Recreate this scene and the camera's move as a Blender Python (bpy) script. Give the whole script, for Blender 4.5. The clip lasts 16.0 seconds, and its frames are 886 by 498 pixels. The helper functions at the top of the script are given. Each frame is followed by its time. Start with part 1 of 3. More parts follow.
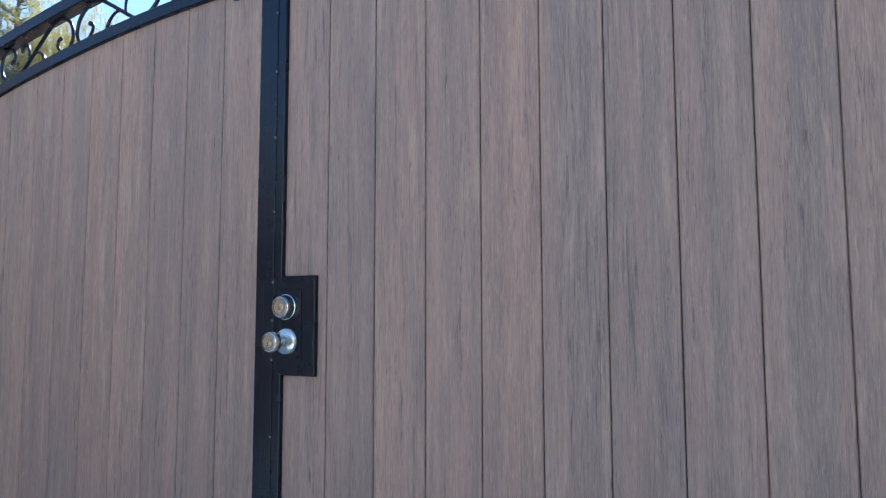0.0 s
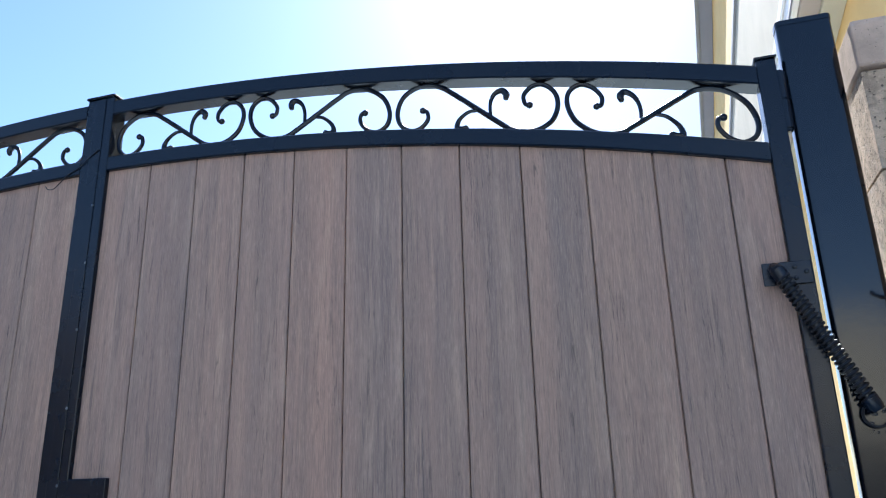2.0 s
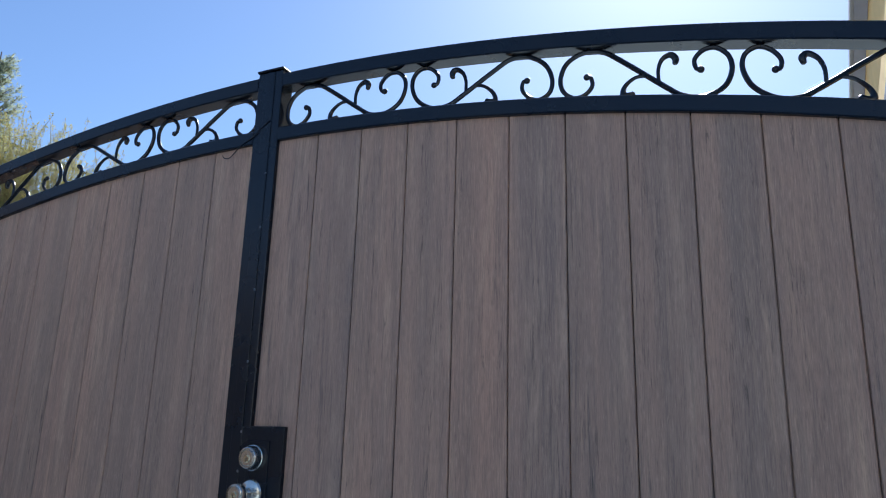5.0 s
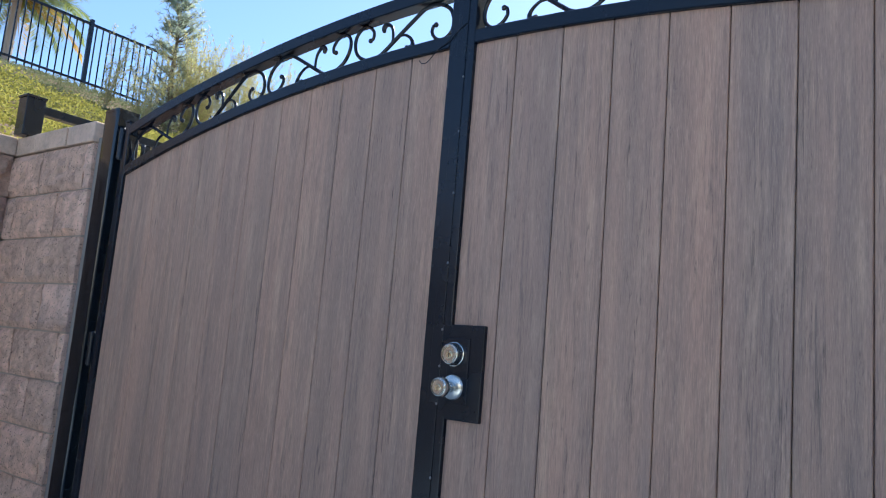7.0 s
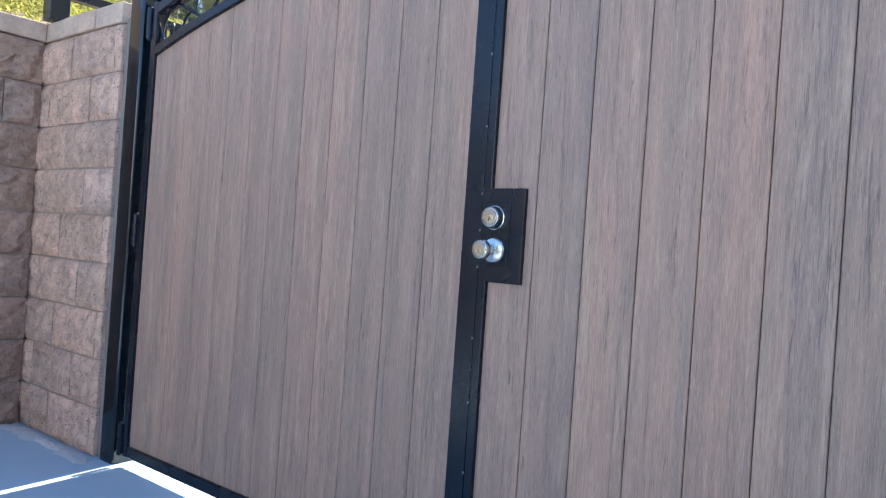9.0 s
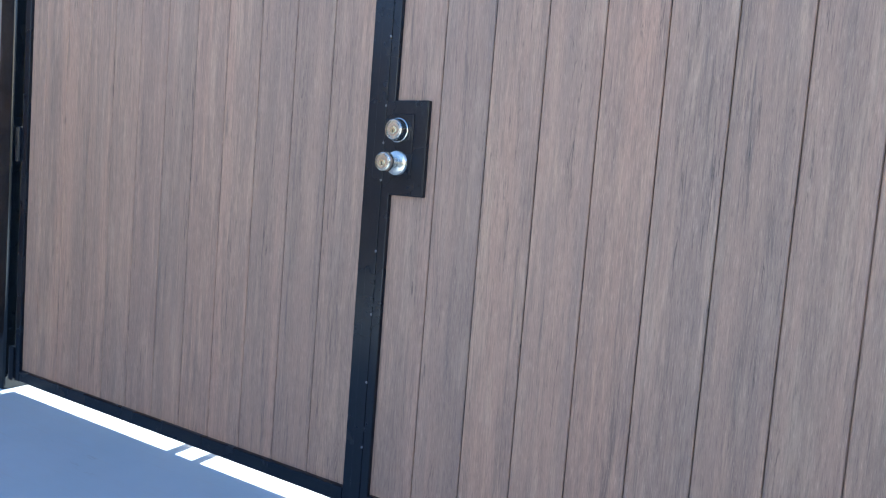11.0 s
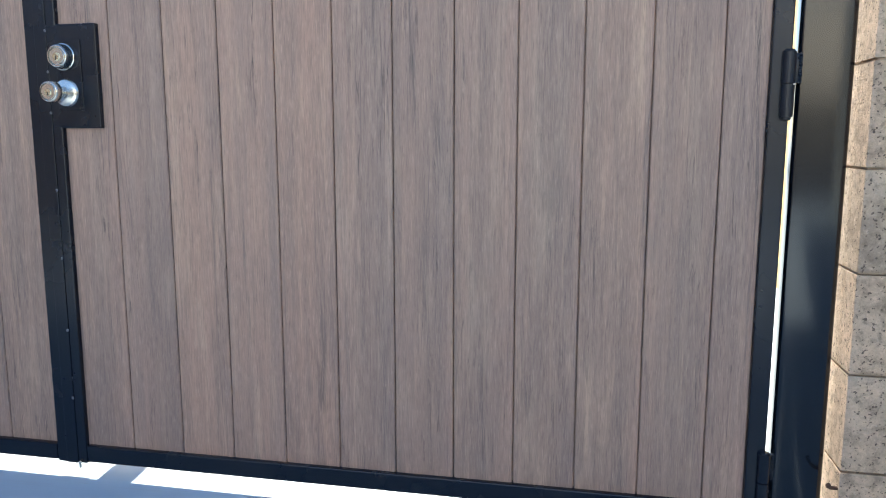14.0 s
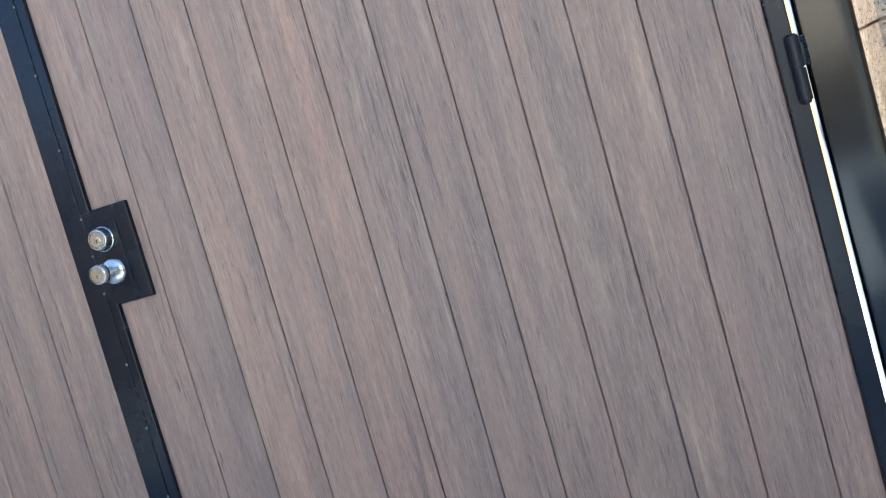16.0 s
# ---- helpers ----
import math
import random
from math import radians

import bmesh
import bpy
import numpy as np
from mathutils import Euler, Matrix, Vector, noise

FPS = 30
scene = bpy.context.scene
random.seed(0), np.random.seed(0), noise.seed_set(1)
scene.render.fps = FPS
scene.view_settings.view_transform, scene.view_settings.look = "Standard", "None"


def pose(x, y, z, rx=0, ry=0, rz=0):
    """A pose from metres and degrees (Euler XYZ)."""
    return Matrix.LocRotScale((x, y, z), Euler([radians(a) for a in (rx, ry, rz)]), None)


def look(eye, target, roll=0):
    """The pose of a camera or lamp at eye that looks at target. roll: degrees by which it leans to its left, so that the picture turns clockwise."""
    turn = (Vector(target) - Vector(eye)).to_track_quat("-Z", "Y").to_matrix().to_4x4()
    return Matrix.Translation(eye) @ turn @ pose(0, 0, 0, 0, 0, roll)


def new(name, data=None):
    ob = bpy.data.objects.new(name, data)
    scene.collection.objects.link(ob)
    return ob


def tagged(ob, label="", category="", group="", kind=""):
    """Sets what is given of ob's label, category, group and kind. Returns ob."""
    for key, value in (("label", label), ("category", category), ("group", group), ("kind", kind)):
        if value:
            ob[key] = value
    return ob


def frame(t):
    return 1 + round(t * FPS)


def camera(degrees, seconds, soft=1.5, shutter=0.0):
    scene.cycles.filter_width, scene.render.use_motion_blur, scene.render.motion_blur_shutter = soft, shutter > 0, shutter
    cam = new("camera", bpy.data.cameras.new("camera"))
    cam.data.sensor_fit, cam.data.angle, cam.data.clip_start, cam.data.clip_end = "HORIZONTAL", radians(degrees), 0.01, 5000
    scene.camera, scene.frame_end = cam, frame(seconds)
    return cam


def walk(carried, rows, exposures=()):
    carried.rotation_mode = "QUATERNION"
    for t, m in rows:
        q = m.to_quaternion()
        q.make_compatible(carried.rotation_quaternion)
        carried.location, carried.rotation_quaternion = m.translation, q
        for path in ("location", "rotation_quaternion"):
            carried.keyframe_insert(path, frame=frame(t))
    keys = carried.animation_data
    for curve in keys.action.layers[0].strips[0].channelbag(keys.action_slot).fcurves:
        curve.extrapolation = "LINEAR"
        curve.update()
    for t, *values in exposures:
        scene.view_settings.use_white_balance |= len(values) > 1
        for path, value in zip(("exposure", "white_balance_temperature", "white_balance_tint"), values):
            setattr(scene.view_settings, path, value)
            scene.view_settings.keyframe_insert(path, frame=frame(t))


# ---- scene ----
cam = camera(61.6, 16.0, soft=1.1)
PATH = [
    (0, (1.276, -1.442, 1.051), (0.3, 0.295, 1.234), -0.1),
    (0.5, (1.313, -1.455, 1.079), (0.428, 0.313, 1.381), -0.1),
    (1, (1.349, -1.461, 1.091), (0.57, 0.329, 1.525), -0.3),
    (1.5, (1.374, -1.48, 1.118), (0.715, 0.333, 1.646), -0.7),
    (2, (1.381, -1.5, 1.115), (0.839, 0.326, 1.725), -1.5),
    (2.5, (1.362, -1.53, 1.123), (0.914, 0.314, 1.754), -2.5),
    (3, (1.391, -1.509, 1.118), (0.922, 0.33, 1.748), -2.0),
    (5.5, (1.257, -1.574, 1.119), (0.302, 0.12, 1.585), 2.7),
    (6, (1.234, -1.574, 1.108), (0.174, 0.069, 1.528), 3.8),
    (6.5, (1.2, -1.596, 1.082), (0.064, 0.009, 1.448), 4.6),
    (7, (1.17, -1.61, 1.073), (-0.027, -0.032, 1.354), 4.8),
    (7.5, (1.169, -1.591, 1.058), (-0.088, -0.047, 1.247), 4.7),
    (8, (1.149, -1.61, 1.044), (-0.115, -0.063, 1.15), 4.4),
    (8.5, (1.147, -1.607, 1.011), (-0.123, -0.062, 1.062), 4.2),
    (11, (1.175, -1.594, 0.933), (0.12, 0.098, 0.774), 4.5),
    (11.5, (1.197, -1.577, 0.929), (0.238, 0.168, 0.74), 4.5),
    (12, (1.227, -1.567, 0.911), (0.386, 0.236, 0.706), 4.4),
    (12.5, (1.245, -1.584, 0.91), (0.547, 0.276, 0.68), 4.0),
    (13, (1.269, -1.596, 0.901), (0.689, 0.303, 0.661), 3.1),
    (13.5, (1.27, -1.624, 0.897), (0.809, 0.304, 0.632), 1.7),
    (14, (1.288, -1.632, 0.885), (0.893, 0.306, 0.589), 0.0),
    (14.5, (1.27, -1.645, 0.871), (0.928, 0.3, 0.558), -1.7),
    (15, (1.269, -1.635, 0.878), (0.933, 0.31, 0.555), -4.1),
    (15.5, (1.287, -1.625, 0.903), (0.914, 0.319, 0.616), -7.2),
    (15.7, (1.277, -1.635, 0.908), (0.88, 0.313, 0.69), -9.6),
    (16, (1.286, -1.624, 0.926), (0.781, 0.308, 0.811), -16.0),
]
EXPOSURE = [(0, 1.55, 5600, 10), (1.0, 1.65, 5600, 10), (2.0, 1.33, 5600, 10), (2.5, 1.06, 5600, 10), (3.0, 0.61, 5650, 10), (5.5, 0.74, 5600, 10), (6.5, 1.08, 5600, 10), (7.3, 1.45, 5700, 10), (8.5, 1.98, 5550, 9), (11, 2.14, 5750, 9), (14.5, 2.02, 6200, 9), (15.4, 2.02, 6150, 9), (16, 2.14, 6050, 9)]
walk(cam, [(t, look(eye, target, roll)) for t, eye, target, roll in PATH], EXPOSURE)

# ---- world and sun ----
SUN_AZ, SUN_EL = radians(-7.2), radians(42.0)      # azimuth from +y towards +x
world = bpy.data.worlds.new("world")
scene.world = world
world.use_nodes = True
wn = world.node_tree
sky = wn.nodes.new("ShaderNodeTexSky")
sky.sky_type = 'NISHITA'
sky.sun_disc = False
sky.sun_elevation, sky.sun_rotation = SUN_EL, SUN_AZ
sky.altitude, sky.air_density, sky.dust_density, sky.ozone_density = 400, 1.0, 0.52, 2.6
wn.nodes["Background"].inputs["Strength"].default_value = 0.098
wn.links.new(sky.outputs[0], wn.nodes["Background"].inputs["Color"])
sun_dir = Vector((math.sin(SUN_AZ) * math.cos(SUN_EL), math.cos(SUN_AZ) * math.cos(SUN_EL), math.sin(SUN_EL)))
sun_data = bpy.data.lights.new("sun", 'SUN')
sun_data.energy, sun_data.angle, sun_data.color = 4.8, radians(0.53), (1.0, 0.91, 0.77)
sun_lamp = new("sun", sun_data)
sun_lamp.matrix_world = look(sun_dir * 50, (0, 0, 0))


# ---- materials ----
def mat(name, rough=0.6, metal=0.0, spec=0.5):
    m = bpy.data.materials.new(name)
    m.use_nodes = True
    b = m.node_tree.nodes["Principled BSDF"]
    b.inputs["Roughness"].default_value = rough
    b.inputs["Metallic"].default_value = metal
    b.inputs["Specular IOR Level"].default_value = spec
    return m, m.node_tree, b


def node(t, kind, **values):
    n = t.nodes.new("ShaderNode" + kind)
    for key, value in values.items():
        n.inputs[key.replace("_", " ")].default_value = value
    return n


def coords(t, scale=(1, 1, 1), shift=None):
    c = t.nodes.new("ShaderNodeTexCoord")
    m = t.nodes.new("ShaderNodeMapping")
    m.inputs["Scale"].default_value = scale
    t.links.new(c.outputs["Object"], m.inputs["Vector"])
    if shift is not None:
        t.links.new(shift, m.inputs["Location"])
    return m.outputs["Vector"]


def noise_tex(t, vec, scale, detail=4, rough=0.55, distort=0.0):
    n = node(t, "TexNoise", Scale=scale, Detail=detail, Roughness=rough, Distortion=distort)
    t.links.new(vec, n.inputs["Vector"])
    return n.outputs["Fac"]


def ramp(t, fac, *stops):
    r = t.nodes.new("ShaderNodeValToRGB")
    e = r.color_ramp.elements
    while len(e) < len(stops):
        e.new(0.5)
    for i, (p, c) in enumerate(stops):
        e[i].position = p
        e[i].color = (*c, 1) if not isinstance(c, (int, float)) else (c, c, c, 1)
    t.links.new(fac, r.inputs["Fac"])
    return r.outputs["Color"]


def mix(t, a, b, fac, mode='MIX'):
    n = t.nodes.new("ShaderNodeMix")
    n.data_type, n.blend_type = 'RGBA', mode
    for socket, value in ((n.inputs[0], fac), (n.inputs[6], a), (n.inputs[7], b)):
        if isinstance(value, (int, float)):
            socket.default_value = value
        elif isinstance(value, tuple):
            socket.default_value = (*value, 1)
        else:
            t.links.new(value, socket)
    return n.outputs[2]


def bump(t, b, height, strength, distance=0.002):
    n = node(t, "Bump", Strength=strength, Distance=distance)
    t.links.new(height, n.inputs["Height"])
    t.links.new(n.outputs["Normal"], b.inputs["Normal"])
    return n


def random_shift(t, amount):
    info = t.nodes.new("ShaderNodeObjectInfo")
    n = t.nodes.new("ShaderNodeVectorMath")
    n.operation = 'SCALE'
    n.inputs[0].default_value = (13.0, 7.0, 31.0)
    mul = t.nodes.new("ShaderNodeMath")
    mul.operation = 'MULTIPLY'
    mul.inputs[1].default_value = amount
    t.links.new(info.outputs["Random"], mul.inputs[0])
    t.links.new(mul.outputs[0], n.inputs["Scale"])
    return n.outputs[0], info.outputs["Random"]


def wood_material():
    m, t, b = mat("composite_board", 0.5, spec=0.3)
    shift, rnd = random_shift(t, 1.0)
    broad = noise_tex(t, coords(t, (11, 1, 0.45), shift), 1.0, 3, 0.5, 0.2)
    streak = noise_tex(t, coords(t, (75, 1, 3.2), shift), 1.0, 6, 0.68, 0.5)
    fibre = noise_tex(t, coords(t, (540, 1, 34), shift), 1.0, 4, 0.72)
    dash = noise_tex(t, coords(t, (240, 1, 8), shift), 1.0, 6, 0.75, 0.3)
    smear = noise_tex(t, coords(t, (34, 1, 1.5), shift), 1.0, 8, 0.70, 0.9)
    grey = noise_tex(t, coords(t, (17, 1, 0.8), shift), 1.0, 4, 0.6, 0.4)
    col = mix(t, (0.405, 0.272, 0.210), (0.310, 0.222, 0.180), ramp(t, broad, (0.38, 0), (0.64, 1)))
    col = mix(t, col, (0.270, 0.208, 0.180), ramp(t, grey, (0.48, 0), (0.68, 0.50)))
    col = mix(t, col, (0.53, 0.375, 0.268), ramp(t, streak, (0.52, 0), (0.74, 0.65)))
    col = mix(t, col, (0.19, 0.152, 0.130), ramp(t, streak, (0.27, 0.60), (0.46, 0)))
    col = mix(t, col, (0.105, 0.096, 0.094), ramp(t, smear, (0.57, 0), (0.69, 0.60)))
    patch = noise_tex(t, coords(t, (19, 1, 2.2), shift), 1.0, 4, 0.6, 0.3)
    col = mix(t, col, (0.52, 0.385, 0.285), ramp(t, patch, (0.54, 0), (0.73, 0.50)))
    crack = noise_tex(t, coords(t, (120, 1, 6.5), shift), 1.0, 8, 0.78, 0.9)
    gate = noise_tex(t, coords(t, (16, 1, 1.6), shift), 1.0, 2, 0.5)
    crack = mix(t, (0, 0, 0), ramp(t, crack, (0.55, 0), (0.66, 0.85)), ramp(t, gate, (0.46, 0), (0.60, 1)))
    col = mix(t, col, (0.062, 0.055, 0.055), crack)
    col = mix(t, col, (0.145, 0.112, 0.098), ramp(t, dash, (0.52, 0), (0.70, 0.50)))
    col = mix(t, col, (0.125, 0.098, 0.088), ramp(t, fibre, (0.52, 0), (0.69, 0.44)))
    col = mix(t, col, (0.60, 0.45, 0.345), ramp(t, fibre, (0.31, 0.45), (0.46, 0)))
    tint = ramp(t, rnd, (0.0, (1.10, 1.03, 0.98)), (0.3, (0.93, 0.93, 0.94)), (0.55, (1.06, 1.02, 0.98)), (0.8, (0.98, 0.97, 0.95)), (1.0, (0.92, 0.92, 0.92)))
    col = mix(t, mix(t, col, tint, 1.0, 'MULTIPLY'), (1.165, 1.125, 1.075), 1.0, 'MULTIPLY')
    t.links.new(col, b.inputs["Base Color"])
    t.links.new(ramp(t, streak, (0.3, 0.42), (0.7, 0.58)), b.inputs["Roughness"])
    bump(t, b, mix(t, fibre, dash, 0.5), 0.5, 0.0013)
    return m


def paint_material(name, base, rough=0.28, dust=0.06, spec=0.4):
    m, t, b = mat(name, rough, spec=spec)
    v = coords(t)
    n = noise_tex(t, v, 3.5, 5, 0.6)
    g = noise_tex(t, v, 90, 3, 0.6)
    col = mix(t, base, tuple(c + dust for c in base), ramp(t, n, (0.5, 0), (0.85, 0.5)))
    t.links.new(col, b.inputs["Base Color"])
    t.links.new(ramp(t, n, (0.3, rough * 0.75), (0.75, rough * 1.5)), b.inputs["Roughness"])
    bump(t, b, g, 0.10, 0.0008)
    return m


def block_material(name, tone, rough_relief, pits=110.0, most=0.42, mottle=1.0, patch=46):
    m, t, b = mat(name, 0.92, spec=0.2)
    shift, rnd = random_shift(t, 1.0)
    v = coords(t, (1, 1, 1), shift)
    cloud = noise_tex(t, v, 7, 5, 0.6)
    grain = noise_tex(t, v, 140, 4, 0.7)
    vo = node(t, "TexVoronoi", Scale=pits, Randomness=1.0)
    t.links.new(mix(t, v, noise_tex(t, v, 60, 2), 0.02), vo.inputs["Vector"])
    size = node(t, "TexNoise", Scale=pits * 0.9, Detail=1.0)
    t.links.new(v, size.inputs["Vector"])
    thr = t.nodes.new("ShaderNodeMath")
    thr.operation = 'SUBTRACT'
    t.links.new(vo.outputs["Distance"], thr.inputs[0])
    t.links.new(ramp(t, size.outputs["Fac"], (0.46, 0.0), (0.74, most)), thr.inputs[1])
    pit = ramp(t, thr.outputs[0], (0.0, 1), (0.05, 0))
    lo = tuple(c * 0.72 for c in tone)
    hi = tuple(min(1, c * 1.22) for c in tone)
    col = mix(t, lo, hi, ramp(t, cloud, (0.3, 0), (0.7, 1)))
    col = mix(t, col, (0.75, 0.70, 0.62), ramp(t, grain, (0.60, 0), (0.78, 0.45)))
    col = mix(t, col, (0.06, 0.045, 0.04), mix(t, (0, 0, 0), pit, 0.75))
    rough_tone = noise_tex(t, v, patch, 7, 0.75, 0.4)
    col = mix(t, col, tuple(c * 0.42 for c in tone), ramp(t, rough_tone, (0.50, 0), (0.68, 0.75 * mottle)))
    col = mix(t, col, tuple(min(1, c * 1.35) for c in tone), ramp(t, rough_tone, (0.34, 0.7 * mottle), (0.47, 0)))
    tint = ramp(t, rnd, (0.0, (0.90, 0.90, 0.90)), (0.5, (1.05, 1.0, 0.97)), (1.0, (1.0, 1.0, 1.03)))
    t.links.new(mix(t, col, tint, 1.0, 'MULTIPLY'), b.inputs["Base Color"])
    relief = mix(t, mix(t, grain, noise_tex(t, v, 34, 6, 0.7, 0.3), 0.6), mix(t, (1, 1, 1), (0, 0, 0), pit), 0.35)
    bump(t, b, relief, 1.0, rough_relief * 1.6)
    return m


def concrete_material():
    m, t, b = mat("concrete", 0.85, spec=0.25)
    v = coords(t)
    col = mix(t, (0.45, 0.55, 0.61), (0.52, 0.62, 0.68), ramp(t, noise_tex(t, v, 1.6, 6, 0.6), (0.3, 0), (0.7, 1)))
    brush = noise_tex(t, coords(t, (2.5, 90, 1)), 1.0, 3, 0.6)
    col = mix(t, col, (0.48, 0.49, 0.49), ramp(t, brush, (0.55, 0), (0.8, 0.35)))
    col = mix(t, col, (0.24, 0.20, 0.16), ramp(t, noise_tex(t, coords(t, (2.2, 9, 1)), 1.3, 6, 0.7), (0.63, 0), (0.75, 0.55)))
    t.links.new(col, b.inputs["Base Color"])
    bump(t, b, mix(t, noise_tex(t, v, 260, 4, 0.7), brush, 0.4), 0.4, 0.0015)
    return m


def stucco_material(name, base, scale=120):
    m, t, b = mat(name, 0.9, spec=0.2)
    v = coords(t)
    col = mix(t, tuple(c * 0.86 for c in base), base, ramp(t, noise_tex(t, v, 2.0, 5, 0.6), (0.3, 0), (0.7, 1)))
    t.links.new(col, b.inputs["Base Color"])
    bump(t, b, noise_tex(t, v, scale, 4, 0.7), 0.6, 0.004)
    return m


def leaf_material(name, low, high, glow=0.45):
    m = bpy.data.materials.new(name)
    m.use_nodes = True
    t = m.node_tree
    t.nodes.remove(t.nodes["Principled BSDF"])
    g = t.nodes.new("ShaderNodeNewGeometry")
    col = ramp(t, g.outputs["Random Per Island"], (0.0, low), (1.0, high))
    d, tr, mx = node(t, "BsdfDiffuse"), node(t, "BsdfTranslucent"), node(t, "MixShader", Fac=glow)
    t.links.new(col, d.inputs["Color"])
    t.links.new(col, tr.inputs["Color"])
    t.links.new(d.outputs[0], mx.inputs[1])
    t.links.new(tr.outputs[0], mx.inputs[2])
    t.links.new(mx.outputs[0], t.nodes["Material Output"].inputs["Surface"])
    return m


def metal_material(name, base, rough):
    m, t, b = mat(name, rough, 1.0)
    n = noise_tex(t, coords(t), 60, 3, 0.6)
    t.links.new(mix(t, base, tuple(c * 0.92 for c in base), n), b.inputs["Base Color"])
    t.links.new(ramp(t, n, (0.3, rough * 0.9), (0.7, rough * 1.15)), b.inputs["Roughness"])
    return m


WOOD = wood_material()
BLACK = paint_material("black_gate_paint", (0.005, 0.009, 0.016), 0.24, 0.008, 0.42)
BLACK_POST = paint_material("black_post_paint", (0.004, 0.007, 0.011), 0.12, 0.008, 0.60)
RUBBER = paint_material("black_rubber", (0.012, 0.012, 0.013), 0.38, 0.01)
WELD = paint_material("scuffed_weld", (0.20, 0.20, 0.20), 0.4, 0.05)
NICKEL = metal_material("satin_nickel", (0.74, 0.70, 0.61), 0.22)
BRASS = metal_material("worn_brass", (0.80, 0.70, 0.47), 0.26)
KEYHOLE = paint_material("keyhole_dark", (0.02, 0.018, 0.015), 0.5, 0.0)
SPLIT = block_material("split_face_block", (0.70, 0.475, 0.345), 0.009, 115.0, 0.46, 0.9, 20)
SMOOTH = block_material("ground_face_block", (0.58, 0.44, 0.305), 0.006, 150.0, 0.56, 1.1)
# darker copy of the split-face block: the side walls' shade is put into its colour
SPLIT_SHADED = block_material("shaded_split_face_block", (0.45, 0.305, 0.22), 0.011, 120.0, 0.30, 1.0, 34)
CAP = block_material("cap_block", (0.62, 0.465, 0.345), 0.001, 140.0, 0.20, 0.3)
MORTAR = stucco_material("mortar", (0.50, 0.40, 0.31), 200)
GROUT = stucco_material("grey_grout", (0.27, 0.235, 0.21), 60)
CONCRETE = concrete_material()
STUCCO = stucco_material("yellow_stucco", (0.82, 0.58, 0.25), 90)
TRIM = stucco_material("beige_trim", (0.72, 0.66, 0.57), 160)
TRIM_LILAC = paint_material("lilac_trim", (0.21, 0.21, 0.25), 0.5, 0.03)
SAND = stucco_material("sand_stucco", (0.50, 0.46, 0.37), 110)
SOFFIT = stucco_material("olive_soffit", (0.46, 0.43, 0.33), 120)
EAVE = stucco_material("brown_eave", (0.40, 0.35, 0.31), 120)
TRIM_DARK = paint_material("grey_trim", (0.20, 0.20, 0.21), 0.5, 0.03)
TRIM_WHITE = paint_material("white_trim", (0.78, 0.77, 0.74), 0.35, 0.02)
SOIL = stucco_material("hillside_soil", (0.20, 0.14, 0.09), 12)
STEM = stucco_material("pale_stem", (0.44, 0.37, 0.20), 60)
PALM_BARK = stucco_material("pale_palm_bark", (0.42, 0.36, 0.30), 30)
BARK = stucco_material("bark", (0.20, 0.15, 0.11), 40)
COVER = leaf_material("groundcover_leaf", (0.20, 0.21, 0.05), (0.42, 0.38, 0.09), 0.5)
COVER_DULL = leaf_material("groundcover_dull", (0.11, 0.14, 0.07), (0.22, 0.22, 0.12))
NEEDLE = leaf_material("conifer_needle", (0.30, 0.35, 0.25), (0.52, 0.56, 0.41), 0.6)
WISP = leaf_material("wispy_leaf", (0.38, 0.37, 0.15), (0.58, 0.53, 0.24), 0.6)
FROND = leaf_material("palm_frond", (0.14, 0.19, 0.06), (0.28, 0.31, 0.10), 0.5)
FROND_DRY = leaf_material("palm_frond_dry", (0.42, 0.27, 0.05), (0.55, 0.38, 0.09))


# ---- mesh helpers ----
def finish(name, bm, material, parent=None, label="", smooth=False):
    me = bpy.data.meshes.new(name)
    bmesh.ops.recalc_face_normals(bm, faces=bm.faces)
    if smooth:
        for e in bm.edges:
            if len(e.link_faces) == 2 and e.calc_face_angle() > 0.55:
                e.smooth = False
    bm.to_mesh(me)
    bm.free()
    me.materials.append(material)
    if smooth:
        for p in me.polygons:
            p.use_smooth = True
    ob = new(name, me)
    if parent is not None:
        ob.parent = parent
    if label:
        ob["label"] = label
    return ob


def part(name, bm, material, parent, label="", smooth=False):
    return finish(name, bm, material, parent, label, smooth)


def box(bm, x0, x1, y0, y1, z0, z1, bevel=0.0):
    m = Matrix.LocRotScale(((x0 + x1) / 2, (y0 + y1) / 2, (z0 + z1) / 2), None, (x1 - x0, y1 - y0, z1 - z0))
    made = bmesh.ops.create_cube(bm, size=1, matrix=m)["verts"]
    if bevel:
        edges = list({e for v in made for e in v.link_edges})
        bmesh.ops.bevel(bm, geom=edges, offset=bevel, segments=2, profile=0.5, affect='EDGES')


def boxed(x0, x1, y0, y1, z0, z1, bevel=0.0):
    bm = bmesh.new()
    box(bm, x0, x1, y0, y1, z0, z1, bevel)
    return bm


def lathe(bm, profile, at, seg=28, axis='y'):
    """Turn a profile of (radius, distance) about an axis that points to -y (or z) from at."""
    rings = []
    for r, d in profile:
        ring = []
        for i in range(seg):
            a = 2 * math.pi * i / seg
            if axis == 'y':
                p = (at[0] + r * math.cos(a), at[1] - d, at[2] + r * math.sin(a))
            else:
                p = (at[0] + r * math.cos(a), at[1] + r * math.sin(a), at[2] + d)
            ring.append(bm.verts.new(p))
        rings.append(ring)
    for a, b in zip(rings, rings[1:]):
        for i in range(seg):
            bm.faces.new((a[i], a[(i + 1) % seg], b[(i + 1) % seg], b[i]))
    bm.faces.new(rings[0])
    bm.faces.new(rings[-1])


